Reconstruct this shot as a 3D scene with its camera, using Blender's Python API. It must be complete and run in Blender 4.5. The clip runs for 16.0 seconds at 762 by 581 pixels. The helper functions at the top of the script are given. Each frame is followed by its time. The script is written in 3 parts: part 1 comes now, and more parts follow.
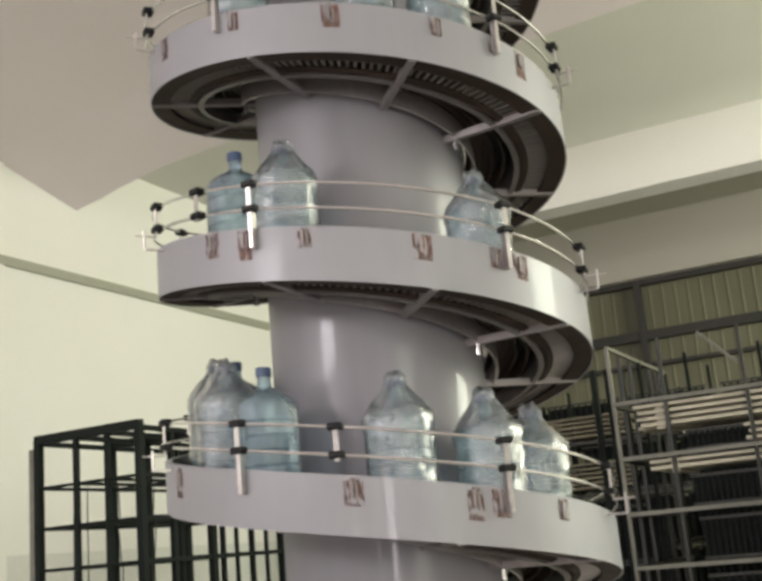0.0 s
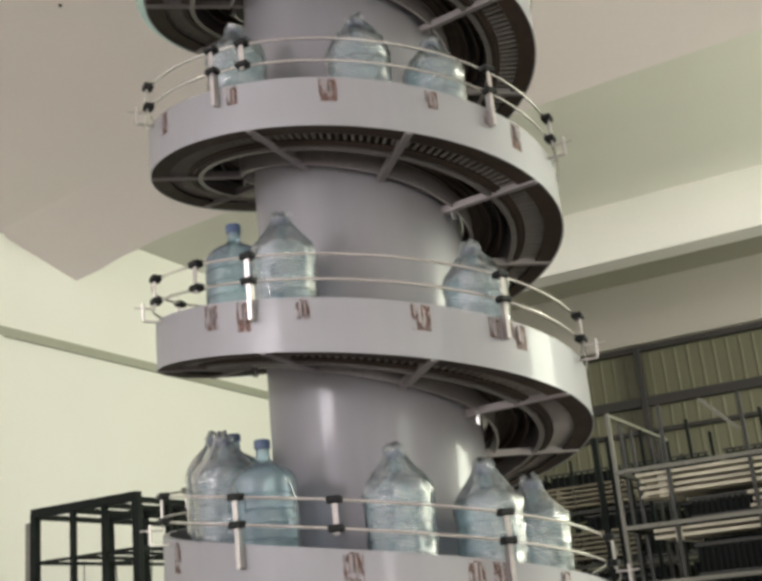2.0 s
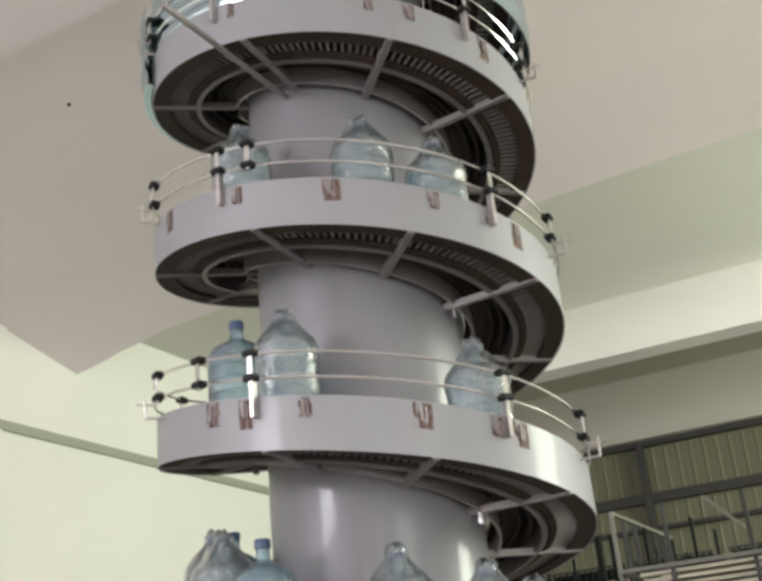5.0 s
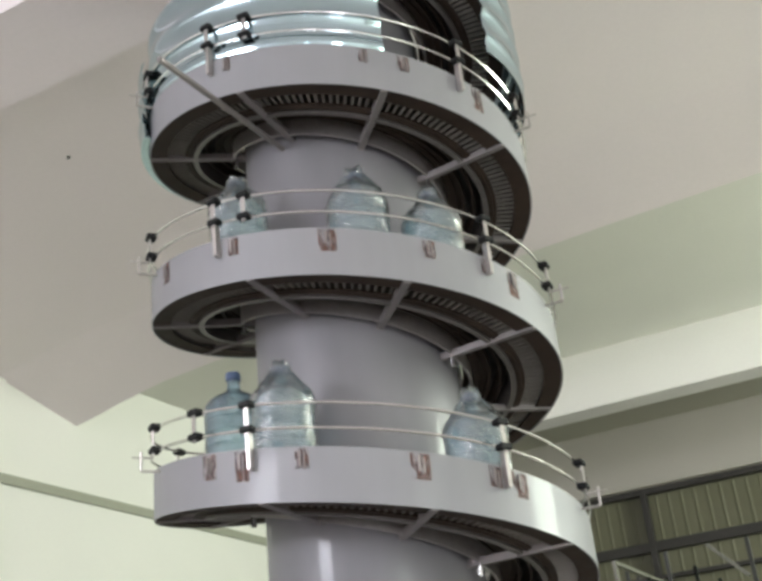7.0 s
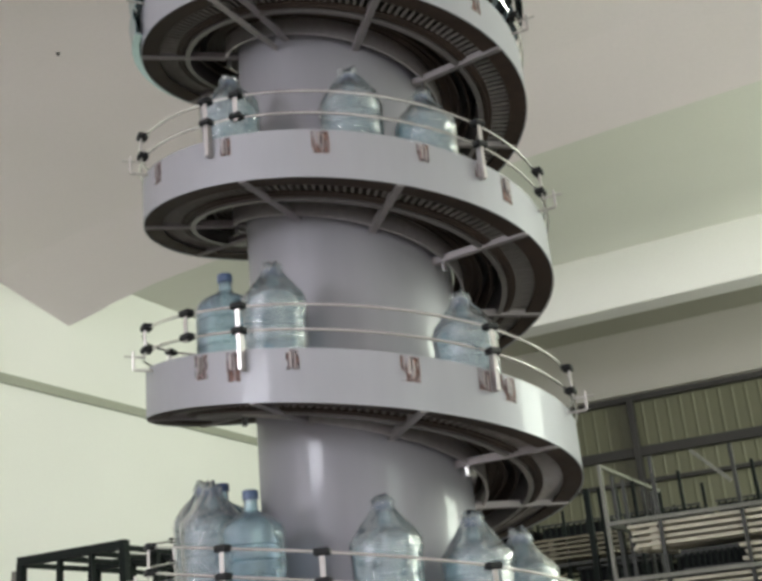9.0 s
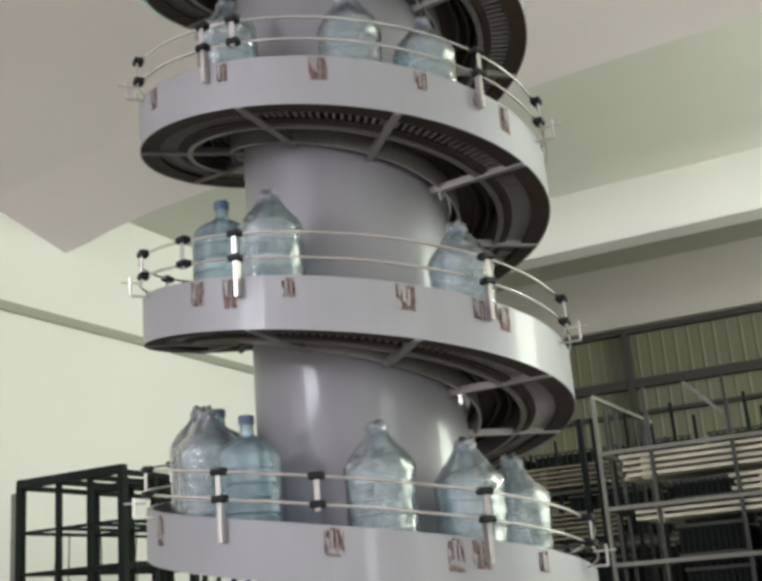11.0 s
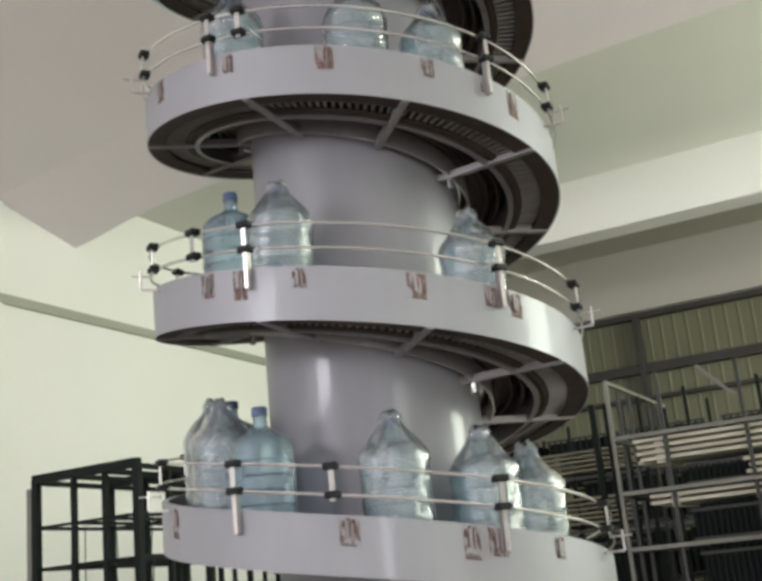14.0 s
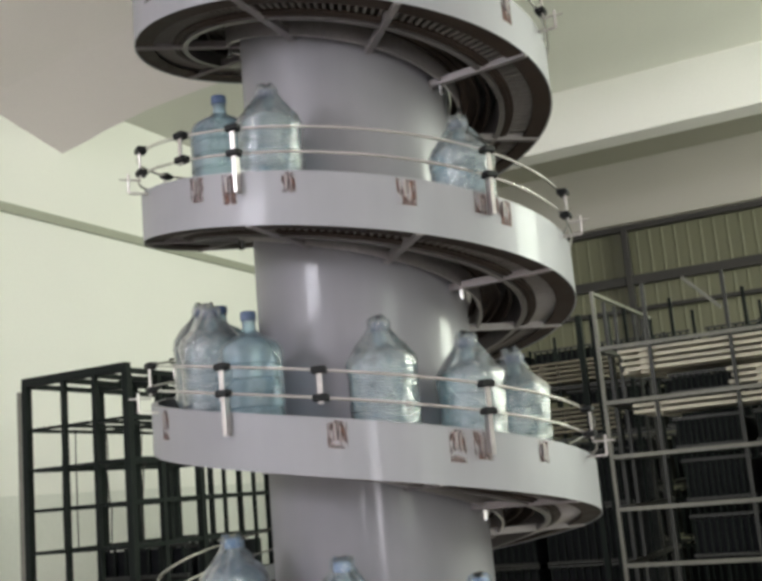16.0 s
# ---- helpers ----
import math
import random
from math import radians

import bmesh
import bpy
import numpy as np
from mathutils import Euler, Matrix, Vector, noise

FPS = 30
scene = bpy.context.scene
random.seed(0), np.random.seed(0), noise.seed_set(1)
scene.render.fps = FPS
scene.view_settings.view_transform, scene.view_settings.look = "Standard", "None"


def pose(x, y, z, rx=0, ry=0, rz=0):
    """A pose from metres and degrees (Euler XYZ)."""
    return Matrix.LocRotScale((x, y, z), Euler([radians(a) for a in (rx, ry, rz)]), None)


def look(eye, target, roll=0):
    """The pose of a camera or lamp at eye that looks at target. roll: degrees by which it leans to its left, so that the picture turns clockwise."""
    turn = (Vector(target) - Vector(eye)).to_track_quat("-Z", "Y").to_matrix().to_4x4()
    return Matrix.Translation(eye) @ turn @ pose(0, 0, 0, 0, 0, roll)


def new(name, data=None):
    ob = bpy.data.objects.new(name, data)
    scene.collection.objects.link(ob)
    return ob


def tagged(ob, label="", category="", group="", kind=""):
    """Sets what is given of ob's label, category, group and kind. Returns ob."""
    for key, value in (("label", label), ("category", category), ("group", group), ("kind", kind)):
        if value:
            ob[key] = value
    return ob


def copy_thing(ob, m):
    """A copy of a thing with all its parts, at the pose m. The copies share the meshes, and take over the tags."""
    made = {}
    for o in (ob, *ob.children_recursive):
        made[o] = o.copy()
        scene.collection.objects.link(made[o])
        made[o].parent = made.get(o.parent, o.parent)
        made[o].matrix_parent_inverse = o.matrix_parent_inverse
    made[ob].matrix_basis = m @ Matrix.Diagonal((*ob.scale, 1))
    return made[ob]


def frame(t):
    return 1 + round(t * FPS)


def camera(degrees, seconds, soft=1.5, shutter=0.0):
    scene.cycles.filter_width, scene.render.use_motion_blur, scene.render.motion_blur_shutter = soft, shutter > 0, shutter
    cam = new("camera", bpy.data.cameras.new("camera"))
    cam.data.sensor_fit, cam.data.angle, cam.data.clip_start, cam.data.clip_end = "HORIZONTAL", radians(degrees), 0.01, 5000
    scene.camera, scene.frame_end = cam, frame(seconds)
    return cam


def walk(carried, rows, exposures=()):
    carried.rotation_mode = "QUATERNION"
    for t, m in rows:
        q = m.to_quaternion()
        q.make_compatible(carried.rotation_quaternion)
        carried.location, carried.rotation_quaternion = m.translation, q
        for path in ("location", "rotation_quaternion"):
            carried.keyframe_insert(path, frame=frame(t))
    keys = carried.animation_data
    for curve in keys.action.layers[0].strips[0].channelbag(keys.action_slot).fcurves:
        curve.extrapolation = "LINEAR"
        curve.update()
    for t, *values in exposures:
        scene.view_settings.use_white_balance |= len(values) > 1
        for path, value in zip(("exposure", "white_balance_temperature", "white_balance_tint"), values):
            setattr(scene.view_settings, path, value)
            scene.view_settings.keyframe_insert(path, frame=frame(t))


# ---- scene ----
EYE = Vector((0, 0, 1.6))
HEADINGS = [  # seconds, yaw to the left, pitch, lean, and the small drift of the hand-held eye
    (0, -0.20, 13.69, -5.17, -0.015, 0.022, -0.013),
    (0.5, -0.37, 14.70, -5.43, -0.013, 0.019, -0.010),
    (1, -0.54, 15.76, -5.38, -0.012, 0.022, -0.005),
    (1.5, -0.23, 16.30, -5.45, -0.010, 0.022, -0.006),
    (2, -0.56, 17.21, -5.68, -0.009, 0.017, 0.001),
    (2.5, -0.76, 18.05, -5.92, -0.004, 0.001, -0.003),
    (3, -0.99, 18.70, -5.80, -0.003, -0.007, -0.002),
    (3.5, -0.87, 19.50, -5.74, -0.006, -0.007, 0.004),
    (4, -0.88, 20.19, -5.70, -0.006, -0.011, 0.005),
    (4.5, -0.93, 21.33, -5.71, -0.015, -0.009, 0.005),
    (5, -1.05, 22.09, -5.67, -0.015, -0.011, 0.013),
    (5.2, -1.13, 22.59, -5.70, -0.016, -0.011, 0.011),
    (6.25, -1.25, 24.75, -6.05, -0.004, -0.009, 0.018),
    (7.3, -1.25, 24.41, -6.27, 0.008, -0.007, 0.020),
    (7.5, -1.16, 23.70, -6.18, 0.008, -0.002, 0.018),
    (8, -1.22, 21.79, -5.63, 0.009, 0.003, 0.014),
    (8.5, -1.22, 21.06, -5.78, 0.010, 0.000, 0.015),
    (9, -1.14, 19.61, -5.35, 0.008, -0.005, 0.013),
    (11.3, -0.96, 15.53, -4.66, 0.013, -0.017, -0.005),
    (11.5, -0.98, 15.21, -4.65, 0.013, -0.018, -0.006),
    (12, -0.97, 14.49, -4.80, 0.013, -0.009, -0.008),
    (12.5, -0.85, 13.39, -4.68, 0.008, -0.004, -0.012),
    (13, -0.33, 13.43, -4.58, 0.003, -0.002, -0.007),
    (13.5, -0.10, 15.34, -5.36, 0.004, -0.002, -0.001),
    (14, -0.37, 15.46, -5.63, 0.008, -0.002, 0.001),
    (14.5, -0.73, 14.25, -5.47, 0.011, 0.002, -0.006),
    (15, -0.80, 13.34, -5.08, 0.010, -0.002, -0.008),
    (15.5, -0.48, 12.15, -5.21, 0.006, 0.001, -0.013),
    (16, -0.54, 10.70, -5.06, 0.004, -0.000, -0.018),
]


def aim(yaw, pitch, lean, dx, dy, dz):
    y, p = radians(yaw), radians(pitch)
    eye = EYE + Vector((dx, dy, dz))
    return look(eye, eye + Vector((-math.sin(y) * math.cos(p), math.cos(y) * math.cos(p), math.sin(p))), lean)


cam = camera(38.76, 16.0, soft=3.6)
walk(cam, [(t, aim(*held)) for t, *held in HEADINGS],
     exposures=[(0, -0.02, 6620, 12), (3.5, 0.03, 6430, 11), (5.2, 0.05, 6300, 11), (7.5, 0, 6080, 9), (8.5, -0.06, 6070, 9), (12.5, -0.02, 6180, 10), (16, -0.04, 6180, 10)])

# the hall's own axes: a along the ceiling beams, b along the left wall, turned against the world
HALL = Matrix.Rotation(radians(-27.2), 4, "Z")
AXIS = Vector((-0.044, 5.07, 0))
RISE = 0.9686            # height of one turn
Z0 = 3.578               # lower edge of the turn's side panel at the front


def hall(a, b, z):
    return HALL @ Vector((a, b, z))


# ---- light ----
world = bpy.data.worlds.new("sky")
scene.world = world
world.use_nodes = True
wn = world.node_tree.nodes
sky = wn.new("ShaderNodeTexSky")
sky.sky_type, sky.sun_disc, sky.sun_elevation, sky.sun_rotation = "NISHITA", False, radians(40), radians(200)
world.node_tree.links.new(sky.outputs["Color"], wn["Background"].inputs["Color"])
wn["Background"].inputs["Strength"].default_value = 0.1


def window_light(name, a, b, z, wide, high, turn, watts, color):
    lamp = bpy.data.lights.new(name, "AREA")
    lamp.shape, lamp.size, lamp.size_y, lamp.energy, lamp.color = "RECTANGLE", wide, high, watts, color
    ob = new(name, lamp)
    ob.matrix_world = HALL @ pose(a, b, z, 90, 0, turn)
    return ob


# daylight in the openings: high bands of glass and a few narrow tall ones; turn 0 faces +b, 90 faces -a
DAY, WARM = (1.0, 0.965, 1.0), (0.95, 1.0, 0.80)
window_light("window_light", 9.06, 12.2, 4.9, 4.8, 4.2, 90, 1850, WARM)
window_light("window_light", 9.06, -3.4, 3.6, 4.4, 5.0, 90, 420, WARM)
window_light("window_light", -7.4, -7.06, 5.35, 3.6, 1.7, 0, 540, DAY)
window_light("window_light", 3.65, -7.06, 5.35, 2.1, 1.7, 0, 315, DAY)
window_light("window_light", 3.75, -7.06, 2.3, 1.1, 3.4, 0, 240, DAY)
window_light("window_light", 0.05, -7.06, 2.3, 0.3, 3.4, 0, 40, DAY)

# ---- materials ----


def material(name, color, rough=0.6, metal=0.0, grain=12.0, amount=0.12, bump=0.0, coarse=1.3, stretch=(1, 1, 1), spec=0.5, uneven=0.15, coat=0.0):
    """A surface with two scales of variation in colour and a fine relief."""
    m = bpy.data.materials.new(name)
    m.use_nodes = True
    nt = m.node_tree
    n, l = nt.nodes, nt.links
    b = n["Principled BSDF"]
    co = n.new("ShaderNodeTexCoord")
    mp = n.new("ShaderNodeMapping")
    mp.inputs["Scale"].default_value = stretch
    l.new(co.outputs["Object"], mp.inputs["Vector"])
    fine, wide = n.new("ShaderNodeTexNoise"), n.new("ShaderNodeTexNoise")
    fine.inputs["Scale"].default_value, fine.inputs["Detail"].default_value = grain, 4
    wide.inputs["Scale"].default_value, wide.inputs["Detail"].default_value = coarse, 3
    l.new(mp.outputs[0], fine.inputs["Vector"])
    l.new(mp.outputs[0], wide.inputs["Vector"])
    add = n.new("ShaderNodeMath")
    add.operation = "ADD"
    l.new(fine.outputs["Fac"], add.inputs[0])
    l.new(wide.outputs["Fac"], add.inputs[1])
    rng = n.new("ShaderNodeMapRange")
    rng.inputs["From Min"].default_value, rng.inputs["From Max"].default_value = 0.6, 1.4
    rng.inputs["To Min"].default_value, rng.inputs["To Max"].default_value = 1 - amount, 1 + amount
    l.new(add.outputs[0], rng.inputs["Value"])
    mul = n.new("ShaderNodeVectorMath")
    mul.operation = "SCALE"
    mul.inputs[0].default_value = color
    l.new(rng.outputs[0], mul.inputs["Scale"])
    l.new(mul.outputs[0], b.inputs["Base Color"])
    rr = n.new("ShaderNodeMapRange")
    rr.inputs["From Min"].default_value, rr.inputs["From Max"].default_value = 0.3, 0.7
    rr.inputs["To Min"].default_value, rr.inputs["To Max"].default_value = rough * (1 - uneven), min(1, rough * (1 + uneven))
    l.new(fine.outputs["Fac"], rr.inputs["Value"])
    l.new(rr.outputs[0], b.inputs["Roughness"])
    b.inputs["Metallic"].default_value = metal
    b.inputs["Specular IOR Level"].default_value = spec
    b.inputs["Coat Weight"].default_value, b.inputs["Coat Roughness"].default_value = coat, 0.09
    if bump:
        bp = n.new("ShaderNodeBump")
        bp.inputs["Strength"].default_value, bp.inputs["Distance"].default_value = bump, 0.01
        l.new(fine.outputs["Fac"], bp.inputs["Height"])
        l.new(bp.outputs[0], b.inputs["Normal"])
    return m


WALL = material("cream_wall_paint", (0.80, 0.79, 0.745), 0.75, grain=30, amount=0.03, bump=0.05, coarse=0.5)
CEIL = material("white_ceiling_paint", (0.775, 0.71, 0.71), 0.8, grain=25, amount=0.035, bump=0.05, coarse=0.4)
BACKWALL = material("white_wall_paint", (0.80, 0.76, 0.78), 0.75, grain=30, amount=0.03, bump=0.05, coarse=0.5)
DADO = material("grey_green_lower_paint", (0.66, 0.665, 0.62), 0.6, grain=20, amount=0.06, coarse=0.6)
LEDGE = material("grey_ledge_paint", (0.34, 0.345, 0.28), 0.7, grain=14, amount=0.1, coarse=0.6)
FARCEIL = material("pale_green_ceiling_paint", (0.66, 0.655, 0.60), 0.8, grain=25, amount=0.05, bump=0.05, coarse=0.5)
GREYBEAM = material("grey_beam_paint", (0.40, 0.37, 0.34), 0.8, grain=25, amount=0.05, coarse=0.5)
# far ceiling darkened in its colour for the shade behind the middle beam
BACKCEIL = material("shaded_grey_brown_ceiling", (0.36, 0.345, 0.285), 0.8, grain=25, amount=0.06, coarse=0.5)
BEAM = material("white_beam_paint", (0.77, 0.75, 0.73), 0.75, grain=25, amount=0.03, bump=0.05, coarse=0.5)
CONCRETE = material("pale_grey_floor_paint", (0.365, 0.345, 0.335), 0.7, grain=9, amount=0.15, bump=0.1)
PANEL = material("brushed_steel_panel", (0.288, 0.286, 0.304), 0.55, 0.25, grain=9, amount=0.04, coarse=1.5, stretch=(2.5, 2.5, 0.5), uneven=0.03, spec=0.2, coat=0.16)
COLUMN = material("grey_steel_column", (0.225, 0.217, 0.236), 0.5, 0.15, grain=8, amount=0.06, coarse=1.2, stretch=(1.6, 1.6, 0.3), uneven=0.04, spec=0.3, coat=0.26)
BRIGHT = material("bright_stainless_steel", (0.75, 0.74, 0.73), 0.2, 1.0, grain=40, amount=0.04)
DULL = material("dull_stainless_steel", (0.48, 0.45, 0.44), 0.33, 0.8, grain=40, amount=0.15)
POLISHED = material("polished_steel_guard", (0.50, 0.64, 0.70), 0.10, 1.0, grain=4, amount=0.08, bump=0.15, coarse=1.2, stretch=(1, 1, 2.5))
# brown steel, with the shade beneath the turns mixed into its colour
UNDER = material("shaded_brown_steel", (0.040, 0.028, 0.022), 0.6, 0.0, grain=18, amount=0.45, coarse=3, spec=0.12)
ARM = material("grey_steel_arm", (0.26, 0.235, 0.235), 0.45, 0.5, grain=20, amount=0.12)
RING = material("grey_track_steel", (0.15, 0.135, 0.128), 0.4, 0.4, grain=20, amount=0.3)
# deck colour carries the deep shade seen in the gap between the pans
PIT = material("shaded_deck_steel", (0.02, 0.017, 0.016), 0.7, 0.0, grain=18, amount=0.3)
SLAT = material("worn_chain_slat", (0.22, 0.20, 0.18), 0.4, 0.4, grain=30, amount=0.25)
BLACK = material("black_plastic", (0.01, 0.01, 0.011), 0.55, grain=40, amount=0.2, spec=0.25)
# Pallet-rack steel in lit and shaded tones; RACK is also the bottle rack's green.
RACK = material("dark_green_and_shaded_steel", (0.009, 0.012, 0.0105), 0.7, 0.0, grain=15, amount=0.35, spec=0.15)
RACKLIT = material("lit_grey_rack_steel", (0.028, 0.028, 0.024), 0.5, 0.2, grain=15, amount=0.25)
PALE = material("bare_and_lit_pale_steel", (0.16, 0.157, 0.132), 0.5, 0.2, grain=14, amount=0.25)
WOOD = material("pale_worn_boards", (0.56, 0.52, 0.42), 0.7, grain=22, amount=0.3, coarse=2.5, stretch=(0.6, 6, 6), bump=0.2)
# the boards again for the dim back rack, their shade put into the colour
SHADEWOOD = material("shaded_brown_boards", (0.17, 0.15, 0.11), 0.75, grain=22, amount=0.35, coarse=2.5, stretch=(0.6, 6, 6), bump=0.2)
SHEET = material("olive_corrugated_sheet", (0.125, 0.12, 0.075), 0.6, 0.1, grain=8, amount=0.1, coarse=0.7)
# crate colour pulled down to near-black to hold the shade of the shelves
DARK = material("shaded_crate_plastic", (0.004, 0.0045, 0.006), 0.7, grain=10, amount=0.4, spec=0.15)
GIRT = material("dark_brown_steel_girt", (0.03, 0.026, 0.025), 0.7, 0.0, grain=12, amount=0.2)
CAP = material("blue_plastic_cap", (0.06, 0.09, 0.17), 0.4, grain=30, amount=0.1)
LABEL = material("blue_printed_label", (0.12, 0.25, 0.50), 0.5, grain=20, amount=0.25)


def clear(name, color, body, gloss, see):
    """Milky see-through plastic: part clear, part scattering, with a glossy skin."""
    m = bpy.data.materials.new(name)
    m.use_nodes = True
    n, l = m.node_tree.nodes, m.node_tree.links
    out = n["Material Output"]
    n.remove(n["Principled BSDF"])
    tr, df, tl, gl = (n.new("ShaderNodeBsdf" + k) for k in ("Transparent", "Diffuse", "Translucent", "Glossy"))
    tr.inputs["Color"].default_value = (*see, 1)
    co, nz = n.new("ShaderNodeTexCoord"), n.new("ShaderNodeTexNoise")
    nz.inputs["Scale"].default_value, nz.inputs["Detail"].default_value = 14, 6
    l.new(co.outputs["Object"], nz.inputs["Vector"])
    for s in (df, tl):
        s.inputs["Color"].default_value = (*color, 1)
    gl.inputs["Roughness"].default_value = 0.14
    bp = n.new("ShaderNodeBump")
    bp.inputs["Strength"].default_value, bp.inputs["Distance"].default_value = 0.8, 0.03
    l.new(nz.outputs["Fac"], bp.inputs["Height"])
    l.new(bp.outputs[0], gl.inputs["Normal"])
    half, a, b = (n.new("ShaderNodeMixShader") for _ in range(3))
    l.new(df.outputs[0], half.inputs[1])
    l.new(tl.outputs[0], half.inputs[2])
    rng = n.new("ShaderNodeMapRange")
    rng.inputs["From Min"].default_value, rng.inputs["From Max"].default_value = 0.3, 0.7
    rng.inputs["To Min"].default_value, rng.inputs["To Max"].default_value = body * 0.8, body * 1.2
    l.new(nz.outputs["Fac"], rng.inputs["Value"])
    l.new(rng.outputs[0], a.inputs[0])
    l.new(tr.outputs[0], a.inputs[1])
    l.new(half.outputs[0], a.inputs[2])
    fr = n.new("ShaderNodeFresnel")
    fr.inputs["IOR"].default_value = 1.45
    mx = n.new("ShaderNodeMath")
    mx.operation = "MULTIPLY"
    mx.inputs[1].default_value = gloss
    l.new(fr.outputs[0], mx.inputs[0])
    l.new(mx.outputs[0], b.inputs[0])
    l.new(a.outputs[0], b.inputs[1])
    l.new(gl.outputs[0], b.inputs[2])
    l.new(b.outputs[0], out.inputs["Surface"])
    return m


BOTTLE = clear("pale_blue_bottle_plastic", (0.50, 0.66, 0.76), 0.36, 1.8, (0.72, 0.85, 0.92))
FILM = clear("clear_wrapping_film", (0.86, 0.91, 0.93), 0.20, 3.2, (0.96, 0.985, 0.985))


def rust_material():
    """Rust in ragged runs; clear between them."""
    m = bpy.data.materials.new("rust_runs")
    m.use_nodes = True
    n, l = m.node_tree.nodes, m.node_tree.links
    b = n["Principled BSDF"]
    co, mp, nz = n.new("ShaderNodeTexCoord"), n.new("ShaderNodeMapping"), n.new("ShaderNodeTexNoise")
    inf = n.new("ShaderNodeObjectInfo")
    mp.inputs["Scale"].default_value = (58, 58, 20)
    l.new(co.outputs["Object"], mp.inputs["Vector"])
    l.new(inf.outputs["Random"], mp.inputs["Location"])
    l.new(mp.outputs[0], nz.inputs["Vector"])
    nz.inputs["Scale"].default_value, nz.inputs["Detail"].default_value = 1.0, 5
    mix = n.new("ShaderNodeMix")
    mix.data_type = "RGBA"
    mix.inputs["A"].default_value, mix.inputs["B"].default_value = (0.36, 0.20, 0.16, 1), (0.085, 0.04, 0.03, 1)
    l.new(nz.outputs["Fac"], mix.inputs["Factor"])
    l.new(mix.outputs["Result"], b.inputs["Base Color"])
    b.inputs["Roughness"].default_value = 0.85
    rng = n.new("ShaderNodeMapRange")
    rng.inputs["From Min"].default_value, rng.inputs["From Max"].default_value = 0.42, 0.68
    rng.inputs["To Max"].default_value = 0.85
    l.new(nz.outputs["Fac"], rng.inputs["Value"])
    l.new(rng.outputs[0], b.inputs["Alpha"])
    return m


RUST = rust_material()

# ---- mesh helpers ----


def finish(bm, name, mat, smooth=False):
    me = bpy.data.meshes.new(name)
    bm.normal_update()
    bm.to_mesh(me)
    bm.free()
    me.materials.append(mat)
    if smooth:
        me.shade_smooth()
        me.set_sharp_from_angle(angle=radians(35))
    return me


def part(name, bm, mat, parent, label="", smooth=False, m=None):
    ob = new(name, finish(bm, name, mat, smooth) if isinstance(bm, bmesh.types.BMesh) else bm)
    ob.parent = parent
    if m is not None:
        ob.matrix_basis = m
    return tagged(ob, label)


def thing(name, label, category, m=None, group="", kind=""):
    ob = new(name)
    if m is not None:
        ob.matrix_basis = m
    return tagged(ob, label, category, group, kind)


def box(bm, x0, x1, y0, y1, z0, z1, bevel=0.0):
    made = bmesh.ops.create_cube(bm, size=1)
    vs = made["verts"]
    for v in vs:
        v.co = Vector(((x0 + x1) / 2 + v.co.x * (x1 - x0), (y0 + y1) / 2 + v.co.y * (y1 - y0), (z0 + z1) / 2 + v.co.z * (z1 - z0)))
    if bevel:
        bmesh.ops.bevel(bm, geom=list({e for v in vs for e in v.link_edges}), offset=bevel, segments=1, affect="EDGES")
    return bm


def bar(p, q, w, d=None, bevel=0.002):
    """A square or flat bar from p to q."""
    bm = bmesh.new()
    p, q = Vector(p), Vector(q)
    d = d or w
    length = (q - p).length
    box(bm, -w / 2, w / 2, -d / 2, d / 2, 0, length, bevel)
    bm.transform(Matrix.Translation(p) @ (q - p).to_track_quat("Z", "Y").to_matrix().to_4x4())
    return bm


def rod(p, q, r, n=10):
    bm = bmesh.new()
    p, q = Vector(p), Vector(q)
    bmesh.ops.create_cone(bm, segments=n, radius1=r, radius2=r, depth=(q - p).length, cap_ends=True)
    bm.transform(Matrix.Translation((p + q) / 2) @ (q - p).to_track_quat("Z", "Y").to_matrix().to_4x4())
    return bm


def lathe(profile, n=32, wobble=None):
    bm = bmesh.new()
    rings = []
    for k, (r, z) in enumerate(profile):
        ring = []
        for i in range(n):
            t = 2 * math.pi * i / n
            rr, zz = (r, z) if wobble is None else wobble(k, t, r, z)
            ring.append(bm.verts.new((rr * math.cos(t), rr * math.sin(t), zz)))
        rings.append(ring)
    for lo, hi in zip(rings, rings[1:]):
        for i in range(n):
            bm.faces.new((lo[i], lo[(i + 1) % n], hi[(i + 1) % n], hi[i]))
    bm.faces.new(rings[0][::-1])
    bm.faces.new(rings[-1])
    return bm


def spiral(theta, r, dz):
    """A point of the spiral about its own axis: degrees, radius, height over the lower edge."""
    t = radians(theta)
    return Vector((r * math.sin(t), -r * math.cos(t), dz - RISE * theta / 360))


def sweep(profile, t0, t1, step=3.0):
    """A closed (radius, height) profile carried along the spiral."""
    bm = bmesh.new()
    n = max(2, int(abs(t1 - t0) / step))
    rings = [[bm.verts.new(spiral(t0 + (t1 - t0) * i / n, r, z)) for r, z in profile] for i in range(n + 1)]
    k = len(profile)
    for a, b in zip(rings, rings[1:]):
        for i in range(k):
            bm.faces.new((a[i], b[i], b[(i + 1) % k], a[(i + 1) % k]))
    bm.faces.new(rings[0])
    bm.faces.new(rings[-1][::-1])
    bmesh.ops.recalc_face_normals(bm, faces=bm.faces)
    return bm


def rect(r0, r1, z0, z1):
    return [(r0, z0), (r1, z0), (r1, z1), (r0, z1)]


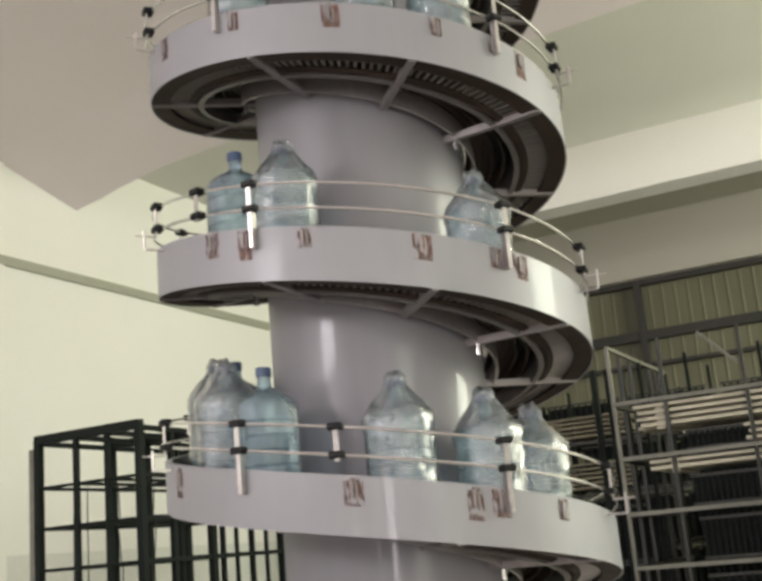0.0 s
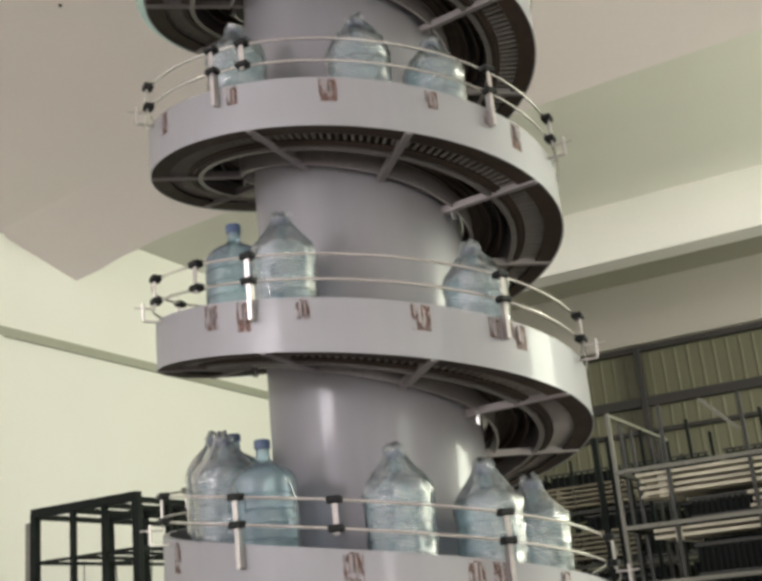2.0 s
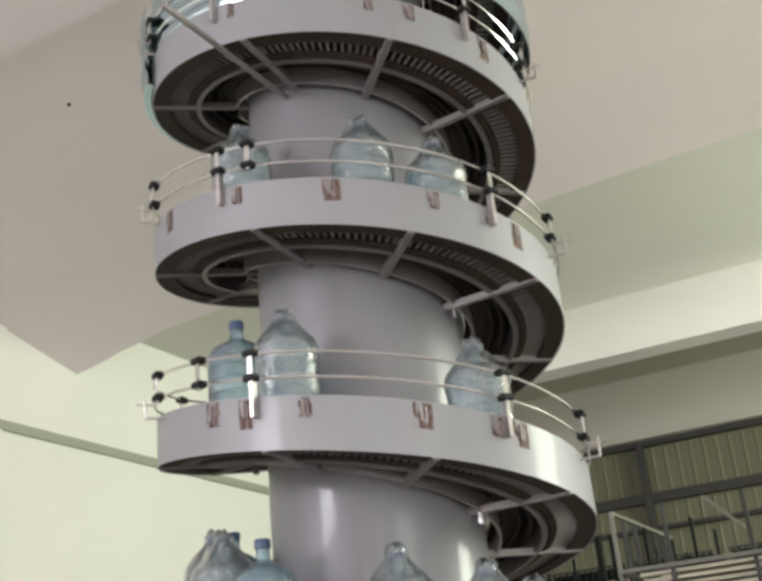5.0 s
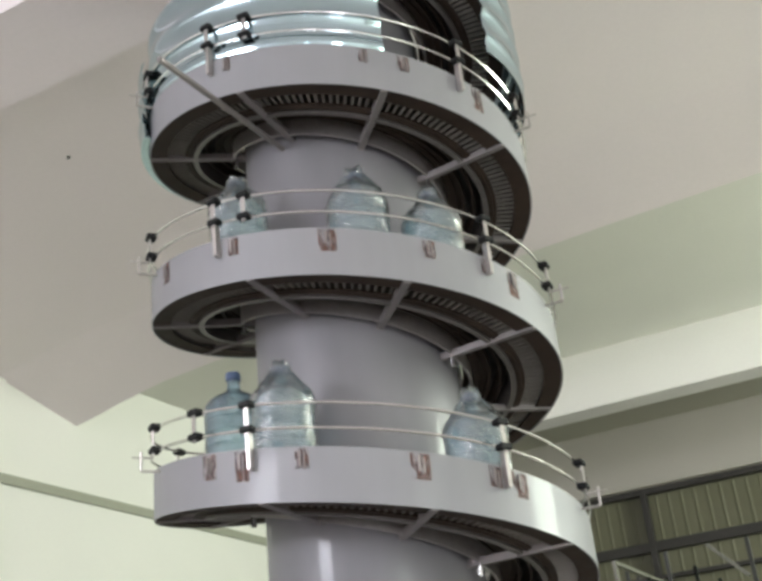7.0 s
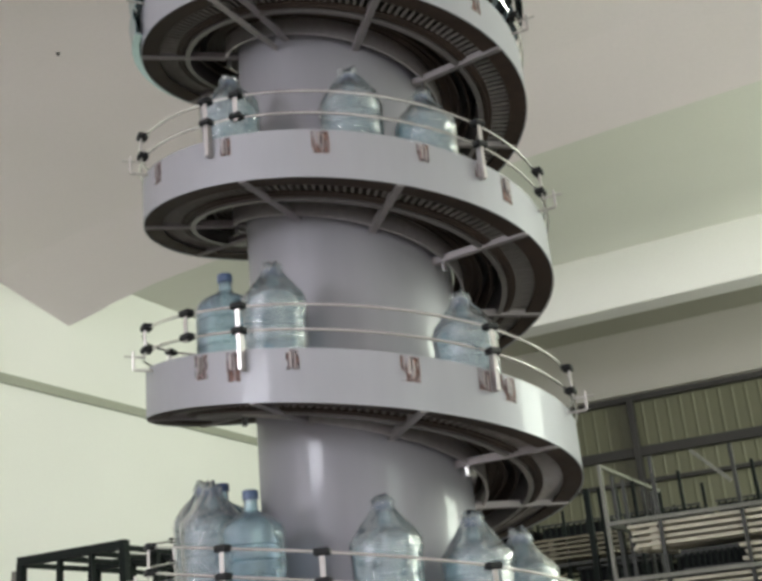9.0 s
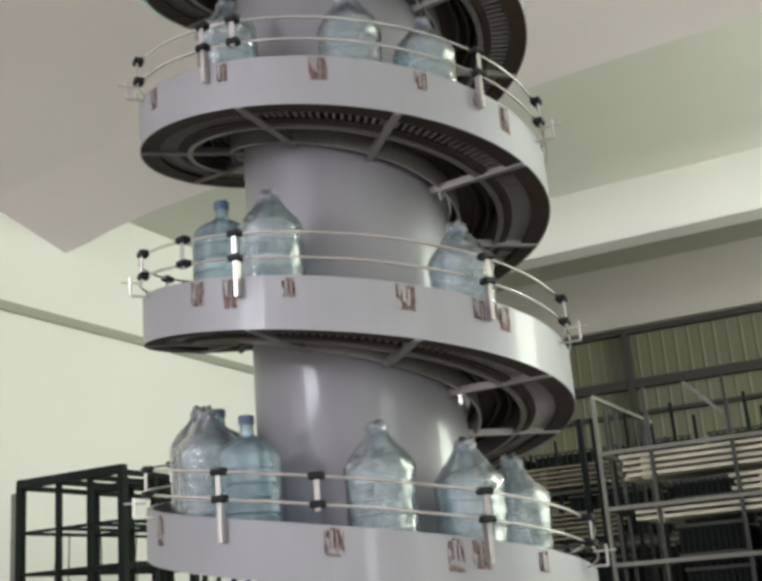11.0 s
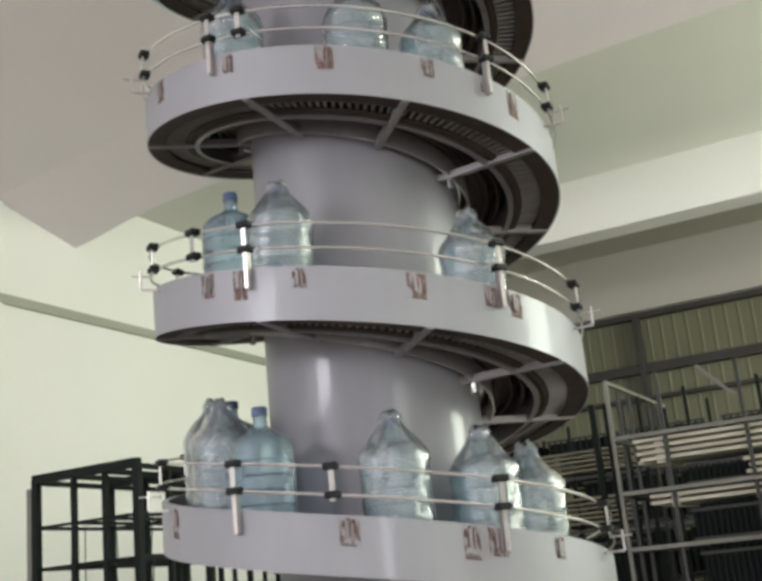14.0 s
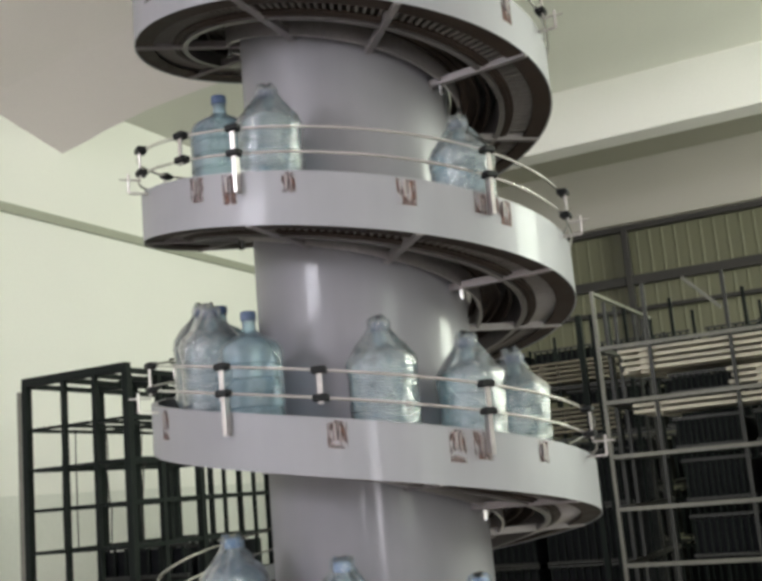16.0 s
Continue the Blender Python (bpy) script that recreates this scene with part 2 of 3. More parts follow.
def turned(theta):
    """The screw movement by theta degrees, with which alike pieces of the spiral are laid."""
    return Matrix.Translation((0, 0, -RISE * theta / 360)) @ Matrix.Rotation(radians(theta), 4, "Z")


# ---- the hall ----
A0, A1, B0, B1 = -9.7, 9.0, -7.0, 19.5
SLAB, ROOF = 6.68, 7.16


def structure(name, bm, mat, label, category):
    ob = new(name, finish(bm, name, mat))
    ob.matrix_basis = HALL
    return tagged(ob, label, category, kind="structure")


bm = box(bmesh.new(), A0 - 0.4, A1 + 0.4, B0 - 0.4, B1 + 0.4, -0.2, 0)
structure("floor", bm, CONCRETE, "worn pale grey painted hall floor", "floor")


def pierced(along, at, thick, s0, s1, z1, holes, band=None):
    """A wall with openings: along "a" or "b", its face at that place, holes as (from, to, sill, head), and a high band (sill, head, from, to)."""
    bm = bmesh.new()

    def piece(u0, u1, w0, w1):
        lo, hi = sorted((at, at + thick))
        box(bm, u0, u1, lo, hi, w0, w1) if along == "a" else box(bm, lo, hi, u0, u1, w0, w1)

    low = band[0] if band else z1
    edge = s0
    for u0, u1, w0, w1 in sorted(holes):
        piece(edge, u0, 0, low)
        piece(u0, u1, 0, w0)
        piece(u0, u1, w1, low)
        edge = u1
    piece(edge, s1, 0, low)
    if band:
        piece(s0, band[2], low, band[1])
        piece(band[3], s1, low, band[1])
        piece(s0, s1, band[1], z1)
    return bm


structure("wall_left", pierced("b", A0, -0.3, B0, B1, ROOF, []), WALL, "plain cream painted hall wall", "wall")
structure("wall_back", pierced("a", B0, -0.3, A0, A1, ROOF, [(-9.2, -5.6, 4.5, 6.2), (-0.1, 0.2, 0.6, 4.0), (3.2, 4.3, 0.6, 4.0)]), BACKWALL, "white painted wall with high and narrow windows", "wall")
structure("wall_right", pierced("b", A1, 0.3, B0, B1, ROOF, [(-5.6, -1.2, 1.1, 6.1), (9.8, 14.6, 2.8, 7.0)]), WALL, "cream painted wall with tall wide openings", "wall")

# the near slab: flat, its last stretch sloping down to an edge that runs a little askew
bm = bmesh.new()
rows = []
for a, b, drop in ((A0, 10.36, 0.11), (-9.2, 10.28, 0.08), (-8.8, 10.19, 0.05), (-8.0, 10.04, 0.015), (-7.16, 9.96, 0.0), (-5.0, 9.85, 0.0), (-3.0, 9.72, 0.0), (-2.0, 9.64, 0.0), (-0.6, 9.57, 0.0), (A1, 9.3, 0.0)):
    prof = ((B0, SLAB), (b - 1.5, SLAB), (b - 1.38, SLAB - 0.006), (b - 0.7, SLAB - 0.105 - drop * 0.5), (b, SLAB - 0.21 - drop), (b, ROOF + 0.3), (B0, ROOF + 0.3))
    rows.append([bm.verts.new((a, y, z)) for y, z in prof])
for p, q in zip(rows, rows[1:]):
    for k in range(7):
        bm.faces.new((p[k], q[k], q[(k + 1) % 7], p[(k + 1) % 7]))
bm.faces.new(rows[0])
bm.faces.new(rows[-1][::-1])
bmesh.ops.recalc_face_normals(bm, faces=bm.faces)
structure("ceiling", bm, CEIL, "smooth white painted ceiling slab with a sloping edge", "ceiling")
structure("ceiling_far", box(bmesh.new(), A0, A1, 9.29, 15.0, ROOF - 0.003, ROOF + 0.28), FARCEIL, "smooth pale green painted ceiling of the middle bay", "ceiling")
structure("ceiling_back", box(bmesh.new(), A0, A1, 15.0, B1, ROOF - 0.003, ROOF + 0.28), BACKCEIL, "ceiling of the far bay in a shaded grey-brown", "ceiling")

structure("beam_near", box(bmesh.new(), A0, A1, 3.9, 4.65, SLAB - 0.36, SLAB + 0.01), CEIL, "shallow white ceiling beam", "beam")
structure("beam_middle", box(bmesh.new(), A0, A1, 14.8, 15.3, 6.31, ROOF + 0.01, 0.01), BEAM, "deep cream painted ceiling beam", "beam")
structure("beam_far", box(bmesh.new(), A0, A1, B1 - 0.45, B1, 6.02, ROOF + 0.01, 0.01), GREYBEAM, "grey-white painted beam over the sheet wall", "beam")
structure("pilaster", box(bmesh.new(), A0, A0 + 0.04, 8.6, 9.09, 0, SLAB + 0.01, 0.004), WALL, "shallow cream painted wall pilaster", "pilaster")
structure("baseboard", box(bmesh.new(), A0, A0 + 0.012, B0, B1, 0, 1.95), DADO, "grey-green painted lower wall band", "wall band")
structure("trim", box(bmesh.new(), A0, A0 + 0.05, B0, B1, 5.355, 5.475, 0.004), LEDGE, "thin grey ledge along the cream wall", "trim")

hook = lathe([(0.010, -0.02), (0.016, -0.008), (0.016, 0.004)], 12)
anchor = new("ceiling_anchor", finish(hook, "ceiling_anchor", GIRT))
anchor.matrix_basis = HALL @ pose(-5.58, 5.81, SLAB)
tagged(anchor, "small dark anchor plug in the white ceiling", "anchor")

# far wall of ribbed sheets on dark girts
sheet_wall = thing("wall_far", "olive ribbed metal sheet wall on dark girts", "wall", HALL, kind="structure")
bm = bmesh.new()
prev = None
a, k = A0, 0
while a < A1:
    for da, db in ((0.0, 0.0), (0.15, 0.0), (0.165, -0.009), (0.195, -0.009), (0.21, 0.0)):
        col = [bm.verts.new((a + da, B1 - 0.06 + db, z)) for z in (0.0, 6.05)]
        if prev:
            bm.faces.new((prev[0], col[0], col[1], prev[1]))
        prev = col
    a += 0.23
part("ribbed_sheet", bm, SHEET, sheet_wall)
part("backing", box(bmesh.new(), A0, A1, B1, B1 + 0.2, 0, ROOF), SHEET, sheet_wall)
for z, w in ((5.0, 0.17), (4.47, 0.07), (5.97, 0.10), (3.3, 0.12), (1.8, 0.12)):
    part("girt", box(bmesh.new(), A0, A1, B1 - 0.26, B1 - 0.1, z - w / 2, z + w / 2, 0.005), GIRT, sheet_wall, "dark steel girt")
for a in (-8.6, -4.63, -0.6, 3.4):
    part("mullion", box(bmesh.new(), a - 0.055, a + 0.055, B1 - 0.28, B1 - 0.12, 0, 6.0, 0.005), GIRT, sheet_wall, "dark steel post")

# ---- spiral conveyor ----
TOP, END = -690, 1200
conveyor = thing("spiral_conveyor", "tall steel spiral conveyor winding round a grey column", "conveyor", Matrix.Translation((AXIS.x, AXIS.y, Z0)))
col = lathe([(0.4947, -Z0), (0.4947, 2.78)], 96)
part("column", col, COLUMN, conveyor, "smooth grey steel column", smooth=True)
part("base_flange", lathe([(0.72, -Z0), (0.72, -Z0 + 0.03), (0.50, -Z0 + 0.03)], 48), ARM, conveyor)

seg = finish(sweep([(0.994, 0.0), (1.0, 0.0), (1.0, 0.222), (0.997, 0.2239), (0.972, 0.2239), (0.972, 0.220), (0.994, 0.220)], 0, 90, 2.0), "side_panel", PANEL, True)
inner = finish(sweep(rect(0.552, 0.562, 0.0, 0.17), 0, 89.9, 3.0), "inner_panel", DULL, True)
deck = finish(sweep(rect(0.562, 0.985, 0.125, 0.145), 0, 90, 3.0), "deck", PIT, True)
ridges = [(0.52, 0.092)]
for r in (0.545, 0.575, 0.612):
    ridges += [(r - 0.004, 0.094), (r - 0.003, 0.084), (r + 0.003, 0.084), (r + 0.004, 0.094)]
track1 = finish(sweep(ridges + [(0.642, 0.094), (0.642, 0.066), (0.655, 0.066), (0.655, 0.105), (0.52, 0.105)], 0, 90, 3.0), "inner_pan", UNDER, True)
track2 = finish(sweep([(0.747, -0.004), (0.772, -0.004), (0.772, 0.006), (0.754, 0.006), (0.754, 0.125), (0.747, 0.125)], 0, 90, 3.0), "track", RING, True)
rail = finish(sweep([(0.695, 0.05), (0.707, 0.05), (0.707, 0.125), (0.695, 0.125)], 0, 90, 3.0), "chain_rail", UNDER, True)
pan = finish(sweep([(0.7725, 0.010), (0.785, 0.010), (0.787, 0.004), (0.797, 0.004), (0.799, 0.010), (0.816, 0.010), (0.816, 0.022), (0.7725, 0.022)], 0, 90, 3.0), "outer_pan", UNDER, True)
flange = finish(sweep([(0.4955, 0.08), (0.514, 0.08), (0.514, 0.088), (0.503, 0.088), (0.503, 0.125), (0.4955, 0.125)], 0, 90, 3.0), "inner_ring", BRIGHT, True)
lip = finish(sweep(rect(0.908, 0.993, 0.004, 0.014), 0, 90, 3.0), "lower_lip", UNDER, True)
t = TOP
while t < END:
    m = turned(t)
    part("side_panel", seg, None, conveyor, m=m)
    part("inner_panel", inner, None, conveyor, m=m)
    part("deck", deck, None, conveyor, m=m)
    part("inner_pan", track1, None, conveyor, m=m)
    part("chain_rail", rail, None, conveyor, m=m)
    part("outer_pan", pan, None, conveyor, m=m)
    part("track", track2, None, conveyor, m=m)
    part("lower_lip", lip, None, conveyor, m=m)
    part("inner_ring", flange, None, conveyor, m=m)
    t += 90

# slats of the returning chain under the deck
slat_mesh = finish(box(bmesh.new(), -0.0065, 0.0065, -0.912, -0.81, 0.020, 0.034, 0.002), "chain_slat", SLAT)
slats = 0
t = TOP + 1.5
rest = bmesh.new()
while t < END:
    if -425 < t < 262 and slats < 300:
        part("chain_slat", slat_mesh, None, conveyor, m=turned(t))
        slats += 1
    else:
        fresh = bmesh.ops.create_cube(rest, size=1)["verts"]
        for v in fresh:
            v.co = turned(t) @ Vector((v.co.x * 0.013, -0.861 + v.co.y * 0.102, 0.026 + v.co.z * 0.016))
    t += 2.3
tagged(part("chain_slats", rest, SLAT, conveyor), kind="stuff")

# arms from the column to the panel's lower edge, in every turn
arm_mesh = finish(bar((0, -0.47, 0.012), (0, -0.993, 0.012), 0.034, 0.034), "support_arm", ARM)
bolt_mesh = finish(rod((0, -0.55, -0.05), (0, -0.55, 0.02), 0.014), "bolt", BRIGHT)
for turn in (-360, 0, 360, 720, 1080):
    for t in (-165, -122, -80, -24.5, 15, 55.5, 104, 150):
        if TOP < turn + t < END:
            arm = part("support_arm", arm_mesh, None, conveyor, m=turned(turn + t))
            if t in (55.5, -80):
                part("bolt", bolt_mesh, None, arm)

# guide rails: two bent rods over the panel
for turn in range(TOP, END, 360):
    for dz in (0.295, 0.400):
        prof = [(1.012 + 0.0065 * math.cos(k * math.pi / 3), dz + 0.0065 * math.sin(k * math.pi / 3)) for k in range(6)]
        part("guide_rail", sweep(prof, turn, min(turn + 359.5, END), 3.0), BRIGHT, conveyor, "bright bent steel guide rod", smooth=True)

# posts with black clamps that carry the rods
post_mesh = finish(box(bmesh.new(), -0.011, 0.011, -1.036, -1.028, 0.27, 0.412, 0.002), "rail_post", DULL)
stub_mesh = finish(box(bmesh.new(), -0.010, 0.010, -1.034, -1.0, 0.13, 0.285, 0.003), "rail_bracket", DULL)
clamp = bmesh.new()
box(clamp, -0.030, 0.030, -1.048, -1.0, -0.014, 0.014, 0.006)
clamp_mesh = finish(clamp, "clamp", BLACK)
screw = bmesh.new()
for piece in (rod((0, -1.03, 0.26), (0, -1.10, 0.26), 0.005), bar((0, -1.085, 0.20), (0, -1.085, 0.285), 0.011), bar((0, -1.0, 0.2), (0, -1.085, 0.2), 0.011), rod((0, -1.06, 0.26), (0, -1.125, 0.26), 0.004)):
    tmp = bpy.data.meshes.new("screw")
    piece.to_mesh(tmp)
    piece.free()
    screw.from_mesh(tmp)
    bpy.data.meshes.remove(tmp)
screw_mesh = finish(screw, "hand_screw", DULL)
POSTS = {-360: (-66, -33, -21, 38, 66, 110, 150, -150, -110), 0: (-65, -33, -24, 38, 66, 110, 150, -150, -110),
         360: (-64, -42, -26, 33.5, 66, 110, 150, -150, -110), 720: (-64, -33, -9.7, 26.5, 64, 110, 150, -150, -110),
         1080: (-64, -33, 0, 30, 64)}
for turn, spots in POSTS.items():
    for t in spots:
        post = part("rail_post", post_mesh, None, conveyor, m=turned(turn + t))
        if t in (-33, -26, 38, 33.5, 26.5):
            part("rail_bracket", stub_mesh, None, post)
        for dz in (0.295, 0.400):
            part("clamp", clamp_mesh, None, post, "black plastic clamp", m=Matrix.Translation((0, 0, dz)))
        if abs(t) > 60 and abs(t) < 70:
            part("hand_screw", screw_mesh, None, post)

# rust runs and small holders on the panel
stains = [finish(sweep(rect(1.0005, 1.002, z0, 0.214), -w, w, 0.5), "rust_run", RUST) for w, z0 in ((1.6, 0.13), (2.2, 0.11), (1.2, 0.14), (1.9, 0.09))]
stain_pick = random.Random(5)
hook = bmesh.new()
box(hook, -0.012, 0.0, -1.012, -1.002, 0.14, 0.205, 0.002)
box(hook, 0.008, 0.016, -1.010, -1.002, 0.13, 0.195, 0.002)
hook_mesh = finish(hook, "bolt_plate", ARM)
MARKS = {-360: (-28, 10, 21, 45), 0: (-56.7, -28.6, -3.6, 21.4, 37.5, 47.4), 360: (-39, -29, -13.8, 12.7, 31, 38), 720: (-58.7, -34, -7.1, 18.9, 25, 42.4), 1080: (-30, 0, 30)}
for turn, spots in MARKS.items():
    for t in spots:
        part("rust_run", stain_pick.choice(stains), None, conveyor, "reddish brown rust stain", m=turned(turn + t))
        part("bolt_plate", hook_mesh, None, conveyor, m=turned(turn + t))

# polished guards of the top turn and the long brace


def ribbed(r, z0, z1, thick=0.006, pitch=0.15, swell=0.014):
    """The section of a rolled guard sheet: flat bands with shallow rounded ribs between them."""
    n = int((z1 - z0) / pitch)
    face = []
    for k in range(n):
        z = z0 + (z1 - z0) * k / n
        face += [(r, z), (r, z + pitch * 0.45), (r + swell * 0.7, z + pitch * 0.55), (r + swell, z + pitch * 0.7), (r + swell * 0.7, z + pitch * 0.85)]
    face.append((r, z1))
    return face + [(q - thick, z) for q, z in face[::-1]]


part("outer_guard", sweep(ribbed(0.99, 0.15, 0.75), -500, -344, 3.0), POLISHED, conveyor, "polished pale steel guard round the top turn", smooth=True)
part("outer_guard", sweep([(1.006, 0.03), (1.045, 0.03)] + ribbed(1.045, 0.04, 0.5)[:-1] + [(1.039, 0.036), (1.006, 0.036)], -560, -428, 3.0), POLISHED, conveyor, "polished pale steel outer guard", smooth=True)
DRUM = ribbed(1.05, 1.30, 2.1, 0.007, 0.16)
drum = bmesh.new()
cols = []
for i in range(41):
    t = radians(50 + 100 * i / 40)
    cols.append([drum.verts.new((r * math.sin(t), -r * math.cos(t), z)) for r, z in DRUM])
for a, b in zip(cols, cols[1:]):
    for k in range(len(DRUM)):
        drum.faces.new((a[k], b[k], b[(k + 1) % len(DRUM)], a[(k + 1) % len(DRUM)]))
drum.faces.new(cols[0])
drum.faces.new(cols[-1][::-1])
bmesh.ops.recalc_face_normals(drum, faces=drum.faces)
part("end_guard", drum, POLISHED, conveyor, "polished pale steel guard sheet", smooth=True)
part("brace_rod", rod((-0.263, -0.42, 1.015), (-0.72, -1.215, 1.03), 0.015), ARM, conveyor, "long slanting grey brace rod", smooth=True)

# ---- water bottles ----


def bottle_profile():
    p = [(0.10, 0.0), (0.122, 0.006), (0.132, 0.03)]
    for z in (0.08, 0.14, 0.20, 0.26):
        p += [(0.135, z - 0.02), (0.135, z - 0.006), (0.130, z), (0.135, z + 0.006)]
    p += [(0.135, 0.315), (0.131, 0.335), (0.115, 0.358), (0.085, 0.378), (0.05, 0.396), (0.031, 0.412), (0.028, 0.44), (0.028, 0.462)]
    return p


def water_bottle(seed, label, bagged, printed):
    """A five gallon bottle; bagged: wrapped in film that is twisted over the cap."""
    rnd = random.Random(seed)
    ob = thing("water_bottle", label, "bottle", group="bottles on the spiral conveyor")
    part("body", lathe(bottle_profile(), 28), BOTTLE, ob, "", smooth=True)
    part("cap", lathe([(0.030, 0.455), (0.034, 0.458), (0.034, 0.488), (0.030, 0.494)], 18), LABEL if printed else CAP, ob, "blue plastic cap", smooth=True)
    if printed:
        part("printed_label", lathe([(0.1362, 0.15), (0.1364, 0.155), (0.1364, 0.245), (0.1362, 0.25)], 28), LABEL, ob, "blue printed band", smooth=True)
    if bagged:
        off = Vector((rnd.uniform(0, 50), rnd.uniform(0, 50), rnd.uniform(0, 50)))

        def crease(k, t, r, z):
            up = min(1.0, max(0.0, (z - 0.28) / 0.16))
            p = Vector((math.cos(t), math.sin(t), 0))
            fold = 1 - 2 * abs(noise.noise(p * 3.2 + off + Vector((0, 0, z * 7))))
            fine = noise.noise(p * 7 + off + Vector((0, 0, z * 16)))
            return r * (1 + (0.04 + 0.13 * up) * (fold - 0.4) + (0.022 + 0.07 * up) * fine), z + 0.03 * up * up * noise.noise(p * 2 + off)

        prof = [(0.138, 0.004), (0.142, 0.03), (0.145, 0.07), (0.142, 0.11), (0.145, 0.15), (0.142, 0.19), (0.145, 0.23), (0.143, 0.27), (0.146, 0.30), (0.147, 0.325), (0.142, 0.345),
                (0.130, 0.365), (0.113, 0.388), (0.097, 0.41), (0.082, 0.432), (0.068, 0.452), (0.055, 0.47), (0.046, 0.488), (0.043, 0.503), (0.047, 0.518), (0.040, 0.532), (0.022, 0.538)]
        prof = [(r * 0.96, z if z < 0.36 else 0.36 + (z - 0.36) * 0.84) for r, z in prof]
        bag = lathe(prof, 56, crease)
        part("wrapping_film", bag, FILM, ob, "clear creased wrapping film", smooth=True)
    return ob


def stand(ob, theta, spin):
    ob.matrix_basis = Matrix.Translation(AXIS + Vector((0, 0, Z0))) @ Matrix.Translation(spiral(theta, 0.755, 0.147)) @ Matrix.Rotation(spin, 4, "Z")
    return ob


kinds = [water_bottle(1, "clear blue water bottle in creased clear film", True, False),
         water_bottle(2, "pale blue water bottle under loosely twisted film", True, False),
         water_bottle(3, "bare pale blue ribbed water bottle with blue cap", False, False),
         water_bottle(4, "wrapped water bottle with a blue printed band", True, True)]
PLACES = [(0, -40), (1, 6), (0, 33), (2, 360 - 47), (0, 360 - 25.5), (1, 360 + 40), (1, 720 - 62), (2, 720 - 39), (0, 720 + 5), (0, 720 + 34), (1, 720 + 57),
          (3, 1080 - 55), (3, 1080 - 12), (3, 1080 + 30), (1, 110), (0, 150), (1, 360 + 112), (2, 720 - 110), (0, 720 - 86)]
rnd = random.Random(7)
used = set()
for k, t in PLACES:
    if k in used:
        stand(copy_thing(kinds[k], Matrix()), t, rnd.uniform(0, 6))
    else:
        used.add(k)
        stand(kinds[k], t, rnd.uniform(0, 6))

# ---- bottle rack beside the wall ----
rack = thing("bottle_rack", "dark green welded steel bottle rack, empty cells", "rack", HALL)
RA0, RA1, RB0, RB1 = -6.54, -5.50, 6.49, 8.36
LEVELS = (0.10, 0.42, 0.74, 1.06, 1.37, 1.70, 2.02, 2.34)
for a in (RA0, -6.14, -5.82, RA1):
    for b in (RB0, 7.35, RB1):
        main = a in (RA0, RA1)
        part("post", bar((a, b, 0), (a, b, 2.72), 0.06 if main else 0.042), RACK, rack)
for b in (6.86, 7.68, 8.12):
    part("post", bar((RA1, b, 0), (RA1, b, 2.70), 0.045 if b < 7 else 0.03), RACK, rack)
for b in (RB0, 7.35, RB1):
    part("top_beam", bar((RA0 - 0.02, b, 2.725), (RA1 + 0.02, b, 2.725), 0.07), RACK, rack)
    for z in LEVELS:
        part("cross_bar", bar((RA0, b, z), (RA1, b, z), 0.023), RACK, rack)
for a in (RA0, -6.14, -5.82, RA1):
    part("top_rail", bar((a, RB0, 2.70), (a, RB1, 2.70), 0.04), RACK, rack)
    for z in LEVELS:
        part("side_bar", bar((a, RB0, z), (a, RB1, z), 0.026 if a != RA1 else 0.036), RACK, rack)

rods = random.Random(11)
for a in (-6.42, -6.27, -6.02, -5.93, -5.72, -5.60):
    for z in (1.37, 1.70, 2.02):
        part("divider_rod", rod((a, RB0 + 0.25, z + 0.01), (a + rods.uniform(-0.03, 0.03), RB0 + 0.25, z + 0.31), 0.005, 6), RACKLIT, rack, "thin bent wire divider")
part("post", bar((RA0 - 0.06, RB0 + 0.02, 0), (RA0 - 0.06, RB0 + 0.02, 2.66), 0.07), PALE, rack, "bare grey steel post")

# ---- pallet racks on the far side ----
def pallet_rack(label, posts, fb, bb, top, shelves, lit, edge):
    ob = thing("pallet_rack", label, "rack", HALL, group="racks in the far bay")
    for a in posts:
        for b in (fb, (fb + bb) / 2, bb):
            # front posts take the lit tones, those behind the shaded one
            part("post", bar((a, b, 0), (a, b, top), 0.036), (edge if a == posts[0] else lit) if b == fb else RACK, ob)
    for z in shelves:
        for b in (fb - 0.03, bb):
            part("shelf_beam", bar((posts[0], b, z), (posts[-1], b, z), 0.042, 0.04), edge if b < bb else RACK, ob, "shelf beam in a lit pale tone" if edge is PALE and b < bb else "")
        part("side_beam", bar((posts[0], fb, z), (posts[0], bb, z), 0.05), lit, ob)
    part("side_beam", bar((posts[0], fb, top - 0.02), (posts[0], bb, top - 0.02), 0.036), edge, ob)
    return ob


SHELVES = (0.72, 1.25, 1.755, 2.285, 2.825)
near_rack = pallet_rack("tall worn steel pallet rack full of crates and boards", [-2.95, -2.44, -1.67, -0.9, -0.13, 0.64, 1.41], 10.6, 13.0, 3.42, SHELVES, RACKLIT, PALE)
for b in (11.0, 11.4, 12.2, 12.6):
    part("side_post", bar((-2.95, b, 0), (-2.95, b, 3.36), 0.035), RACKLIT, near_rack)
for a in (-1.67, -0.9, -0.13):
    part("brace", bar((a - 0.37, 10.57, 3.41), (a - 0.04, 10.57, 3.06), 0.034), PALE, near_rack, "brace in a lit pale tone")
